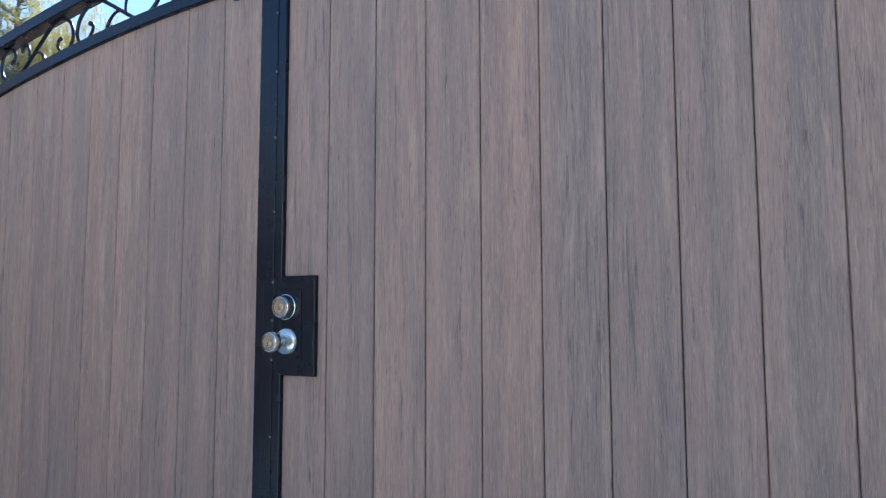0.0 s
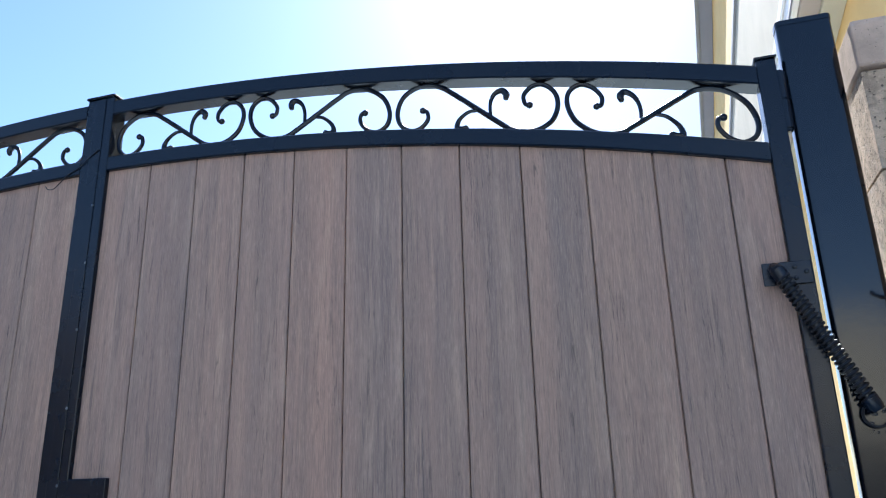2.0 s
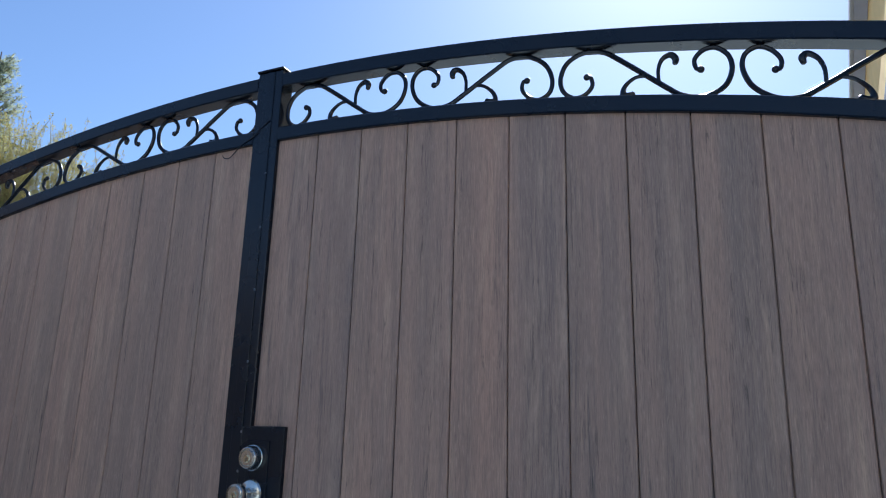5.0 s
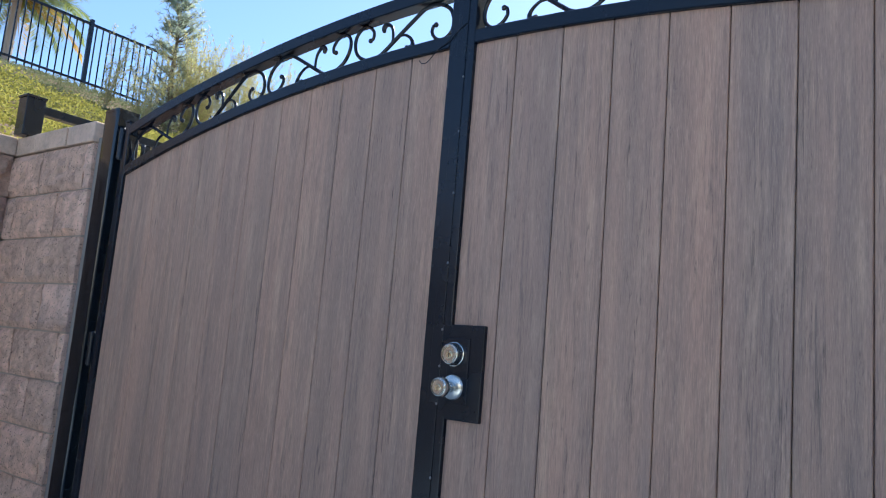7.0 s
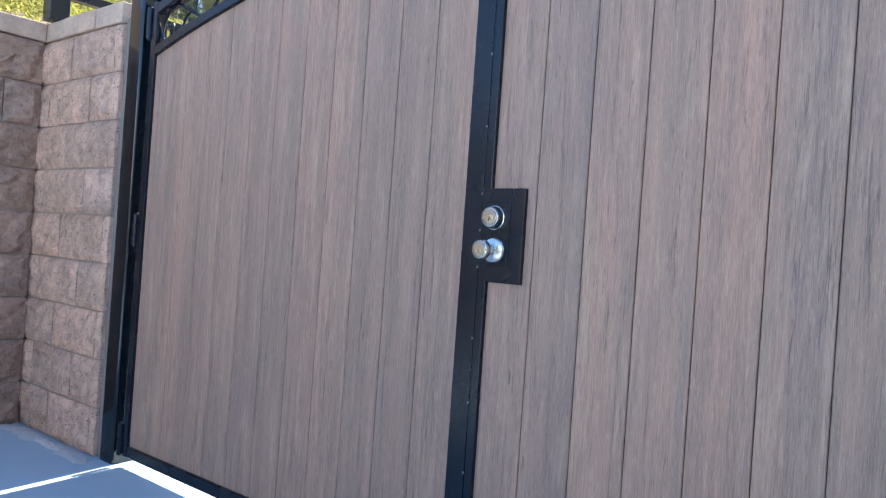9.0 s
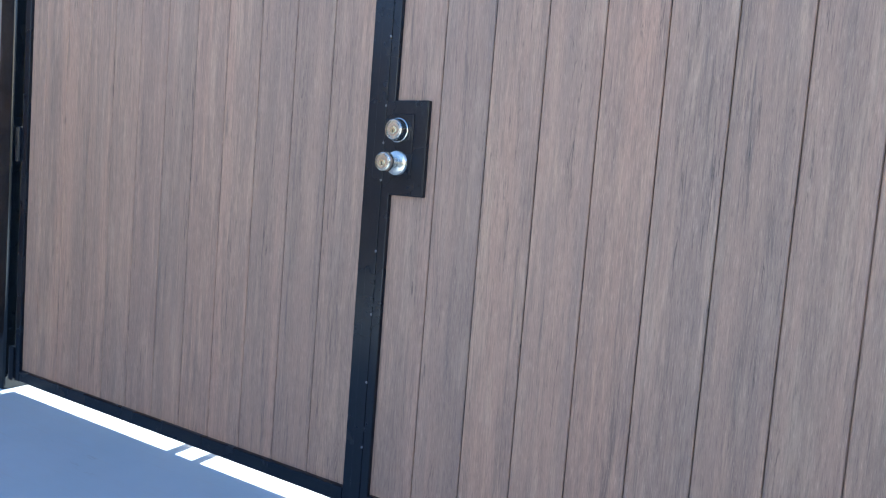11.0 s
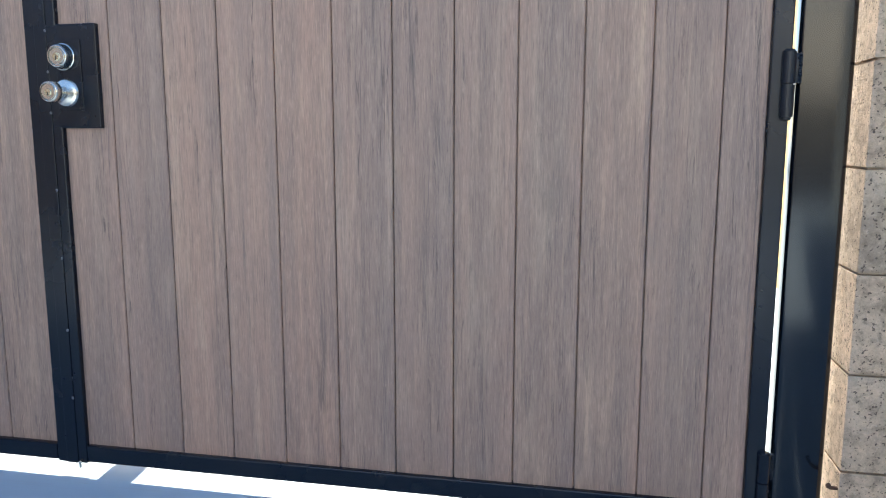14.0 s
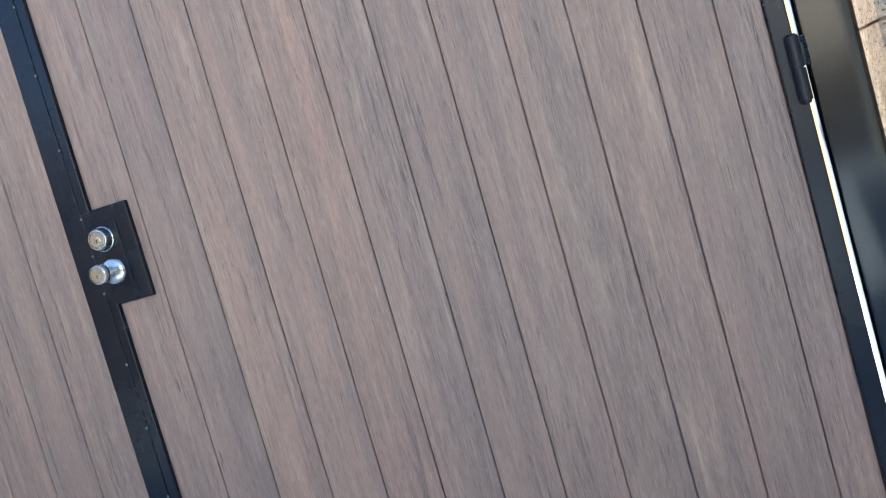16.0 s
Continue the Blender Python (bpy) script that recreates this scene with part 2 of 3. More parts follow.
def tube(bm, pts, radii, seg=8):
    pts = [Vector(p) for p in pts]
    if isinstance(radii, (int, float)):
        radii = [radii] * len(pts)
    rings, side = [], None
    for i, p in enumerate(pts):
        d = (pts[min(i + 1, len(pts) - 1)] - pts[max(i - 1, 0)]).normalized()
        if side is None:
            side = d.cross(Vector((0.13, 1, 0.07))).normalized()
        side = (side - d * side.dot(d)).normalized()
        up = d.cross(side)
        rings.append([bm.verts.new(p + (side * math.cos(2 * math.pi * k / seg) + up * math.sin(2 * math.pi * k / seg)) * radii[i]) for k in range(seg)])
    for a, b in zip(rings, rings[1:]):
        for k in range(seg):
            bm.faces.new((a[k], a[(k + 1) % seg], b[(k + 1) % seg], b[k]))
    bm.faces.new(rings[0])
    bm.faces.new(rings[-1])


def ball(bm, at, r, scale=(1, 1, 1), level=2):
    bmesh.ops.create_icosphere(bm, subdivisions=level, radius=r, matrix=Matrix.LocRotScale(at, None, scale))


def empty(name, at=(0, 0, 0)):
    ob = new(name)
    ob.location = at
    return ob


# ---- the gate ----
ARC_X, ARC_R = -0.03, 6.15
ARC_Z = 1.942 - ARC_R
RAIL, GAP, TOP = 0.040, 0.127, 0.042              # middle rail, scroll zone, top rail
FRONT, BACK = -0.013, 0.037                       # front and back of the steel frame
PITCH = 0.14


def arc_z(x, off=0.0):
    return ARC_Z + math.sqrt((ARC_R + off) ** 2 - (x - ARC_X) ** 2)


def arc_bar(x0, x1, low, high, y0, y1, c=0.003, n=36):
    bm = bmesh.new()
    section = [(y0, low + c), (y0, high - c), (y0 + c, high), (y1 - c, high), (y1, high - c), (y1, low + c), (y1 - c, low), (y0 + c, low)]
    rings = []
    for i in range(n + 1):
        x = x0 + (x1 - x0) * i / n
        rings.append([bm.verts.new((x, y, arc_z(x, o))) for y, o in section])
    for a, b in zip(rings, rings[1:]):
        for k in range(8):
            bm.faces.new((a[k], a[(k + 1) % 8], b[(k + 1) % 8], b[k]))
    bm.faces.new(rings[0])
    bm.faces.new(rings[-1])
    return bm


def board(x0, x1, z0, leaf):
    """One tongued board whose head follows the arch."""
    bm = bmesh.new()
    g, c = 0.0012, 0.0021
    section = [(x0 + g, 0.013), (x0 + g, c), (x0 + g + c, 0), ((x0 * 2 + x1) / 3, 0), ((x0 + 2 * x1) / 3, 0), (x1 - g - c, 0), (x1 - g, c), (x1 - g, 0.013),
               (x1 + 0.004, 0.013), (x1 + 0.004, 0.019), (x0 + 0.006, 0.019), (x0 + 0.006, 0.013)]
    low = [bm.verts.new((x, y, z0)) for x, y in section]
    high = [bm.verts.new((x, y, arc_z(x) + 0.008)) for x, y in section]
    for k in range(len(section)):
        j = (k + 1) % len(section)
        bm.faces.new((low[k], low[j], high[j], high[k]))
    bm.faces.new(low)
    bm.faces.new(high)
    part("board", bm, WOOD, leaf)


def spline(p, n=5):
    """A smooth line through the points of p."""
    q = [p[0], *p, p[-1]]
    out = []
    for a, b, c, d in zip(q, q[1:], q[2:], q[3:]):
        for k in range(n):
            f = k / n
            out.append(tuple(0.5 * (2 * b[i] + (c[i] - a[i]) * f + (2 * a[i] - 5 * b[i] + 4 * c[i] - d[i]) * f * f + (3 * b[i] - a[i] - 3 * c[i] + d[i]) * f ** 3) for i in (0, 1)))
    return out + [p[-1]]


def scroll_lines(L, H):
    """Centre lines of one S scroll with two leaf hooks, in a box L by H; the second half is the first turned about."""
    ring = [(0.5, 0.5), (0.575, 0.335), (0.640, 0.195), (0.703, 0.075), (0.786, 0.026), (0.869, 0.080), (0.948, 0.265), (0.984, 0.560), (0.968, 0.815),
            (0.905, 0.955), (0.838, 0.905), (0.792, 0.735), (0.797, 0.575), (0.822, 0.545)]
    pts = [(u * L, v * H) for u, v in spline(ring, 5)]
    upper = spline([(0.592 * L, 0.31 * H), (0.592 * L, 0.56 * H), (0.616 * L, 0.75 * H), (0.662 * L, 0.835 * H), (0.690 * L, 0.76 * H), (0.682 * L, 0.64 * H)])
    lower = spline([(0.530 * L, 0.44 * H), (0.462 * L, 0.41 * H), (0.404 * L, 0.26 * H), (0.388 * L, 0.10 * H), (0.418 * L, 0.055 * H), (0.456 * L, 0.115 * H)])
    turn = lambda q: [(L - u, H - v) for u, v in q]
    return [turn(pts)[::-1] + pts[1:], upper, lower]


def scroll(x0, x1, flip, leaf):
    bm = bmesh.new()
    L = x1 - x0
    low = RAIL

    def place(u, v):
        x = x0 + (L - u if flip else u)
        return Vector((x, 0.012, arc_z(x, low + v)))
    for i, line in enumerate(scroll_lines(L, GAP)):
        p = [place(u, v) for u, v in line]
        n = len(p)
        if i == 0:
            tube(bm, p, [0.0050 + 0.0014 * math.sin(math.pi * k / (n - 1)) for k in range(n)], 8)
            for end in (p[0], p[-1]):
                ball(bm, end, 0.0084, (1, 0.85, 1))
        else:
            tube(bm, p, [0.0044 + 0.0052 * math.sin(math.pi * (k / (n - 1)) ** 2.0) * (k / (n - 1)) if k < n - 1 else 0.0010 for k in range(n)], 8)
    part("scroll", bm, BLACK, leaf, smooth=True)


def hinge(x, z, leaf, h=0.128, y=-0.014, post_side=0.0):
    bm = bmesh.new()
    lathe(bm, [(0.006, -0.007), (0.0095, -0.005), (0.0095, -0.001), (0.0128, 0), (0.0128, h / 2 - 0.0015), (0.0098, h / 2 - 0.0012), (0.0098, h / 2 + 0.0012), (0.0128, h / 2 + 0.0015), (0.0128, h), (0.0100, h + 0.001), (0.0085, h + 0.004)], (x, y, z), 20, 'z')
    hg = part("hinge", bm, BLACK, leaf)
    for s in (-1, 1):
        bm = boxed(x + s * 0.004 - 0.009, x + s * 0.004 + 0.009, y + 0.006, y + 0.016, z + (0.004 if s < 0 else h / 2 + 0.004), z + (h / 2 - 0.004 if s < 0 else h - 0.004), 0.002)
        part("hinge_plate", bm, BLACK, hg)
    if post_side:
        bm = bmesh.new()
        box(bm, x + 0.008, post_side, y + 0.008, y + 0.016, z + h / 2 + 0.003, z + h - 0.003, 0.001)
        r = random.Random(int(z * 100))
        for k in range(9):
            ball(bm, (post_side - 0.004 + r.uniform(-0.002, 0.002), y + 0.009, z + h / 2 + 0.006 + k * (h / 2 - 0.012) / 8), r.uniform(0.003, 0.0048), level=1)
        part("weld_seam", bm, BLACK, hg, "lumpy painted weld", smooth=True)


RAIL_BOT, RAIL_TOP = 0.045, 0.090


def gate_leaf(name, x_hinge, x_lock, panel0, panel1, joints, label):
    leaf = tagged(empty(name, (0, 0, 0)), label, "gate leaf", "gate leaves")
    s = 1 if x_hinge > x_lock else -1
    # hinge stile
    a, b = (panel1, x_hinge) if s > 0 else (x_hinge, panel0)
    top = arc_z((a + b) / 2, RAIL + GAP + TOP) + 0.016
    part("hinge_stile", boxed(a, b, FRONT, BACK, RAIL_BOT, top, 0.003), BLACK, leaf)
    part("stile_cap", boxed(a - 0.003, b + 0.003, FRONT - 0.003, BACK + 0.003, top + 0.0005, top + 0.006, 0.002), BLACK, leaf)
    # lock stile
    a, b = (x_lock, panel0) if s > 0 else (panel1, x_lock)
    top = arc_z(0, RAIL + GAP + TOP) + 0.012
    part("lock_stile", boxed(a, b, FRONT, BACK, RAIL_BOT - 0.004, top, 0.003), BLACK, leaf)
    part("stile_cap", boxed(a - 0.004, b + 0.003, FRONT - 0.005, BACK + 0.003, top + 0.0005, top + 0.008, 0.003), BLACK, leaf)
    part("bottom_rail", boxed(panel0 + 0.001, panel1 - 0.001, FRONT, BACK, RAIL_BOT, RAIL_TOP, 0.003), BLACK, leaf)
    part("middle_rail", arc_bar(panel0 + 0.001, panel1 - 0.001, 0, RAIL, FRONT, BACK), BLACK, leaf)
    part("top_rail", arc_bar(panel0 + 0.001, panel1 - 0.001, RAIL + GAP, RAIL + GAP + TOP, FRONT, BACK), BLACK, leaf)
    step = (panel1 - panel0) / 4
    for i in range(4):
        scroll(panel0 + step * i + 0.004, panel0 + step * (i + 1) - 0.004, i % 2 == 1, leaf)
    edges = [panel0 - 0.004] + joints + [panel1 + 0.001]
    for x0, x1 in zip(edges, edges[1:]):
        board(x0, x1, RAIL_TOP - 0.01, leaf)
    return leaf


LEFT0, LEFT1 = -1.737, -0.079                      # panel of the plain leaf
RIGHT0, RIGHT1 = 0.008, 1.626                      # panel of the lock leaf
SEAM = -0.0195
left_leaf = gate_leaf("gate_leaf", -1.772, SEAM - 0.0004, LEFT0, LEFT1, [-0.226 - 0.1421 * k for k in range(10, -1, -1)],
                      "arched black steel gate leaf with brown composite boards and scrollwork")
right_leaf = gate_leaf("gate_leaf", 1.664, SEAM + 0.0004, RIGHT0, RIGHT1, [PITCH * k for k in range(1, 12)],
                       "arched gate leaf with brown composite boards, lock box, knob and deadbolt")
for z in (0.05, 0.917, 1.775):
    hinge(-1.787, z, left_leaf)
for z, x, y in ((0.088, 1.661, -0.017), (0.926, 1.658, -0.018), (1.785, 1.668, 0.004)):
    hinge(x, z, right_leaf, y=y, post_side=1.684)

# cover strip along the seam with its weld tacks
part("cover_strip", boxed(SEAM - 0.031, SEAM + 0.0020, FRONT - 0.0022, FRONT + 0.001, RAIL_BOT - 0.004, 2.150, 0.0015), BLACK, left_leaf)
for z in (1.845, 1.687, 1.512, 1.319, 1.140, 1.043, 0.945, 0.756, 0.585, 0.399, 0.219):
    bm = bmesh.new()
    ball(bm, (SEAM, FRONT - 0.0020, z), 0.0032, (1, 0.7, 1.2))
    part("weld_tack", bm, WELD, left_leaf, "scuffed pale weld tack", smooth=True)
bm = bmesh.new()
lathe(bm, [(0.0028, 0), (0.0035, 0.001), (0.0035, 0.018), (0.003, 0.020)], (-0.010, FRONT - 0.004, 0.030), 12, 'z')
part("drop_pin", bm, NICKEL, right_leaf, "short worn metal drop pin", smooth=True)
# loose thin wire from the seam over the middle rail
bm = bmesh.new()
wire = [(-0.020, 2.005), (-0.050, 1.985), (-0.079, 1.962), (-0.115, 1.946), (-0.140, 1.925), (-0.158, 1.911), (-0.176, 1.912), (-0.186, 1.922)]
tube(bm, [(x, FRONT - 0.005 - 0.004 * math.sin(9 * x), z) for x, z in spline(wire, 4)], 0.0014, 6)
part("loose_wire", bm, RUBBER, left_leaf, "thin loose black wire", smooth=True)


# lock box with its engraved plate, deadbolt and knob
def lock_box(leaf):
    x0, x1, z0, z1 = RIGHT0 - 0.001, 0.1145, 0.908, 1.1545
    bx = part("lock_box", boxed(x0, x1, FRONT + 0.0002, BACK - 0.01, z0, z1, 0.002), BLACK, leaf, "black steel lock box")
    y = FRONT + 0.0002
    part("face_plate", boxed(SEAM + 0.003, x1 - 0.004, y - 0.0012, y + 0.0008, z0 + 0.004, z1 - 0.004, 0.0008), BLACK, bx)
    y -= 0.0012
    # raised cover plate with a fine gap about it
    part("cover_plate", boxed(0.006, 0.074, y - 0.0030, y + 0.0004, 0.951, 1.119, 0.0014), BLACK, bx)
    y -= 0.0030
    db = bmesh.new()
    lathe(db, [(0.0318, 0), (0.0318, 0.0035), (0.0298, 0.0045), (0.0282, 0.016), (0.0262, 0.0235), (0.0240, 0.0250), (0.0228, 0.0250), (0.0224, 0.0205), (0.0185, 0.0205)], (0.028, y, 1.077), 36)
    deadbolt = part("deadbolt", db, NICKEL, leaf, "satin nickel deadbolt", smooth=True)
    cy = bmesh.new()
    lathe(cy, [(0.0200, 0), (0.0200, 0.0032), (0.0188, 0.0042), (0.0102, 0.0042)], (0.028, y - 0.0204, 1.077), 32)
    part("face_ring", cy, NICKEL, deadbolt, smooth=True)
    cy = bmesh.new()
    lathe(cy, [(0.0098, 0), (0.0098, 0.0022), (0.0090, 0.0027)], (0.028, y - 0.0240, 1.075), 24)
    part("cylinder", cy, BRASS, deadbolt, "brassy key cylinder", smooth=True)
    part("keyhole", boxed(0.0269, 0.0291, y - 0.0272, y - 0.0262, 1.0675, 1.0775), KEYHOLE, deadbolt)
    kb = bmesh.new()
    lathe(kb, [(0.0335, 0), (0.0338, 0.0015), (0.031, 0.006), (0.022, 0.0095), (0.0165, 0.0105), (0.0135, 0.012), (0.0128, 0.018), (0.0138, 0.019), (0.0138, 0.0215), (0.0128, 0.0225),
               (0.0132, 0.030), (0.0165, 0.035), (0.0225, 0.041), (0.0258, 0.048), (0.0262, 0.055), (0.0248, 0.061), (0.0228, 0.0635), (0.0214, 0.0640), (0.0208, 0.0595), (0.0185, 0.0595)], (0.030, y, 0.992), 36)
    knob = part("door_knob", kb, NICKEL, leaf, "round satin nickel entry knob", smooth=True)
    cy = bmesh.new()
    lathe(cy, [(0.0186, 0), (0.0186, 0.0035), (0.0175, 0.0045), (0.0092, 0.0045)], (0.030, y - 0.0594, 0.992), 32)
    part("face_ring", cy, NICKEL, knob, smooth=True)
    cy = bmesh.new()
    lathe(cy, [(0.0088, 0), (0.0088, 0.0020), (0.0080, 0.0025)], (0.030, y - 0.0635, 0.990), 24)
    part("cylinder", cy, BRASS, knob, "brassy key cylinder", smooth=True)
    part("keyhole", boxed(0.0290, 0.0310, y - 0.0665, y - 0.0655, 0.9830, 0.9920), KEYHOLE, knob)


lock_box(right_leaf)


# ---- gate posts ----
def rounded_prism(w, d, z0, z1, r, seg=6):
    """An upright square tube of half sizes w and d with corner radius r."""
    bm = bmesh.new()
    ring = []
    for sx, sy, a0 in ((1, 1, 0), (-1, 1, 90), (-1, -1, 180), (1, -1, 270)):
        for k in range(seg + 1):
            a = radians(a0 + 90 * k / seg)
            ring.append((sx * (w - r) + r * math.cos(a), sy * (d - r) + r * math.sin(a)))
    low = [bm.verts.new((x, y, z0)) for x, y in ring]
    high = [bm.verts.new((x, y, z1)) for x, y in ring]
    for k in range(len(ring)):
        n = (k + 1) % len(ring)
        bm.faces.new((low[k], low[n], high[n], high[k]))
    bm.faces.new(low)
    bm.faces.new(high)
    return bm


def gate_post(x0, x1, y0, y1, top, label):
    post = tagged(empty("gate_post", ((x0 + x1) / 2, (y0 + y1) / 2, 0)), label, "gate post", "gate posts")
    w, d = (x1 - x0) / 2, (y1 - y0) / 2
    part("shaft", rounded_prism(w, d, -0.02, top, 0.011), BLACK_POST, post, smooth=True)
    part("cap", rounded_prism(w + 0.001, d + 0.001, top + 0.0006, top + 0.012, 0.011), BLACK_POST, post, smooth=True)
    return post


right_post = gate_post(1.679, 1.785, 0.0, 0.045, 2.020, "glossy black square steel gate post beside block wall")
gate_post(-1.925, -1.818, -0.030, 0.075, 1.985, "glossy black square steel gate post beside pier")


# scuffed welds where the closer is fixed to the post
r = random.Random(8)
bm = bmesh.new()
for k in range(26):
    a = r.uniform(0, 6.283)
    ball(bm, (0.022 * math.cos(a) * r.uniform(0.5, 1.1), -0.0225, 1.205 + 0.030 * math.sin(a) * r.uniform(0.5, 1.1)), r.uniform(0.0015, 0.0042), (1, 0.45, 1), 1)
part("weld_patch", bm, BLACK_POST, right_post, "lumpy scuffed weld patch", smooth=True)


# ---- spring closer ----
def closer():
    c = tagged(empty("gate_closer", (1.60, -0.02, 1.482)), "black spring gate closer bridging leaf and post", "gate closer")
    o = Vector(c.location)

    def loc(bm):
        bmesh.ops.translate(bm, verts=bm.verts, vec=-o)
        return bm
    part("bracket_plate", loc(boxed(1.574, 1.660, FRONT - 0.006, FRONT - 0.001, 1.461, 1.505, 0.0012)), BLACK, c)
    for x, z in ((1.631, 1.494), (1.631, 1.472), (1.650, 1.483)):
        bm = bmesh.new()
        lathe(bm, [(0.0048, 0), (0.0048, 0.002), (0.0042, 0.004), (0.002, 0.0048)], (x, FRONT - 0.006, z), 6)
        part("bolt", loc(bm), BLACK, c, smooth=False)
    a, b = Vector((1.599, FRONT - 0.024, 1.482)), Vector((1.719, -0.024, 1.228))
    d = (b - a).normalized()
    bm = bmesh.new()
    tube(bm, [a - d * 0.012 + Vector((0, 0.014, 0)), a, a + d * 0.016], [0.012, 0.014, 0.0135], 14)
    part("upper_socket", loc(bm), BLACK, c, smooth=True)
    bm = bmesh.new()
    tube(bm, [a + d * 0.006, b - d * 0.010], 0.0085, 12)
    part("inner_rod", loc(bm), RUBBER, c, smooth=True)
    bm = bmesh.new()
    side = d.cross(Vector((0, 1, 0))).normalized()
    up = d.cross(side)
    turns, n = 27, 27 * 12
    length = (b - a).length - 0.024
    tube(bm, [a + d * (0.012 + length * k / n) + (side * math.cos(2 * math.pi * k / 12) + up * math.sin(2 * math.pi * k / 12)) * 0.0125 for k in range(n + 1)], 0.0031, 6)
    part("coil_spring", loc(bm), RUBBER, c, "black coil spring", smooth=True)
    bm = bmesh.new()
    tube(bm, [b - d * 0.018, b, b + d * 0.006], [0.0150, 0.0150, 0.012], 14)
    part("lower_socket", loc(bm), BLACK, c, smooth=True)
    bm = bmesh.new()
    ring = [b + Vector((0.004 + 0.024 * math.cos(radians(q)), 0.010 - 0.004 * math.sin(radians(q)), -0.010 + 0.022 * math.sin(radians(q)))) for q in range(150, 400, 12)]
    tube(bm, ring, 0.0026, 8)
    part("tension_ring", loc(bm), RUBBER, c, smooth=True)


closer()


# ---- ground ----
def ground():
    bm = bmesh.new()
    xs = [-400, -60, -12, 0, 12, 60, 400]
    grid = [[bm.verts.new((x, y, 0)) for x in xs] for y in xs]
    for j in range(6):
        for i in range(6):
            bm.faces.new((grid[j][i], grid[j][i + 1], grid[j + 1][i + 1], grid[j + 1][i]))
    tagged(finish("ground", bm, CONCRETE), "pale broom-finished concrete driveway with faint rust stains", "driveway", kind="structure")


ground()


# unseen dark ground, added to weaken the bounce onto the gate's foot
ASPHALT = stucco_material("asphalt", (0.055, 0.055, 0.058), 90)
tagged(finish("road", boxed(-60, 60, -19.6, -9.0, -0.05, 0.004), ASPHALT), "unseen dark asphalt strip added to cut bounced light", "road", kind="structure")

# unseen sunlit wall, added as a reflector to fill the gate front
CREAM = stucco_material("pale_stucco", (0.76, 0.70, 0.56), 60)
tagged(finish("wall_across_street", boxed(-24, 22, -20.4, -20.0, -0.02, 5.2), CREAM), "unseen pale stucco wall added to bounce sunlight onto the gate", "wall", kind="structure")
# unseen low wall, added only for the dark band mirrored in the post
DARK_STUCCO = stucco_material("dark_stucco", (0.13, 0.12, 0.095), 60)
tagged(finish("wall_street_low", boxed(-24, 22, -19.78, -19.55, -0.02, 2.0), DARK_STUCCO), "unseen low dark wall added to darken the post's reflection", "wall", kind="structure")
# unseen wall, added to hold back sky light coming from the right
tagged(finish("wall_driveway_side", boxed(5.2, 5.45, -9.0, -0.30, -0.02, 2.6), CREAM), "unseen pale stucco wall added to dim the gate's right side", "wall", kind="structure")


def hillside():
    bm = bmesh.new()
    xs = [-2.86, -3.4, -4.2, -5.2, -6.4, -7.6, -8.8, -10.0, -10.9, -12.5, -16, -40]
    ys = [-14, -8, -4, -2, -1, 0, 1, 2, 3, 4, 5, 6, 8, 11, 16, 30]
    rows = []
    for y in ys:
        rows.append([bm.verts.new((x, y, hill_z(x) + 0.08 * noise.noise(Vector((x, y, 0))) * (x > -10.5 and x < -3))) for x in xs])
    for a, b in zip(rows, rows[1:]):
        for i in range(len(xs) - 1):
            bm.faces.new((a[i], a[i + 1], b[i + 1], b[i]))
    tagged(finish("hillside", bm, SOIL, smooth=True), "planted bank rising behind the retaining wall", "hillside", kind="structure")


def hill_z(x):
    if x > -3.4:
        return 1.80 + (-2.86 - x) * 0.25
    if x > -11:
        return 1.935 + (-3.4 - x) * (4.96 - 1.935) / 7.6
    return 4.96


hillside()


# ---- block walls ----
def block_mesh(name, w, h, d, relief, seed, nx, nz, material):
    """A block with a rough front face to -y; relief in metres."""
    bm = bmesh.new()
    grid = []
    for j in range(nz + 1):
        row = []
        for i in range(nx + 1):
            u, v = i / nx, j / nz
            edge = min(u, 1 - u, v, 1 - v)
            k = noise.noise(Vector((u * w * 14, v * h * 14, seed * 7.3))) * 0.6 + noise.noise(Vector((u * w * 37, v * h * 37, seed * 3.1))) * 0.55
            y = -relief * (0.45 + 0.75 * k) if edge > 0 else relief * 0.25 * (noise.noise(Vector((u * 9, v * 9, seed))))
            row.append(bm.verts.new((u * w, y, v * h)))
        grid.append(row)
    for j in range(nz):
        for i in range(nx):
            bm.faces.new((grid[j][i], grid[j][i + 1], grid[j + 1][i + 1], grid[j + 1][i]))
    rim = [grid[0][i] for i in range(nx + 1)] + [grid[j][nx] for j in range(1, nz + 1)] + [grid[nz][i] for i in range(nx - 1, -1, -1)] + [grid[j][0] for j in range(nz - 1, 0, -1)]
    back = [bm.verts.new((v.co.x, d, v.co.z)) for v in rim]
    for k in range(len(rim)):
        j = (k + 1) % len(rim)
        bm.faces.new((rim[k], rim[j], back[j], back[k]))
    bmesh.ops.recalc_face_normals(bm, faces=bm.faces)
    me = bpy.data.meshes.new(name)
    bm.to_mesh(me)
    bm.free()
    me.materials.append(material)
    return me


COURSE, MODULE, JOINT = 0.2065, 0.4065, 0.008


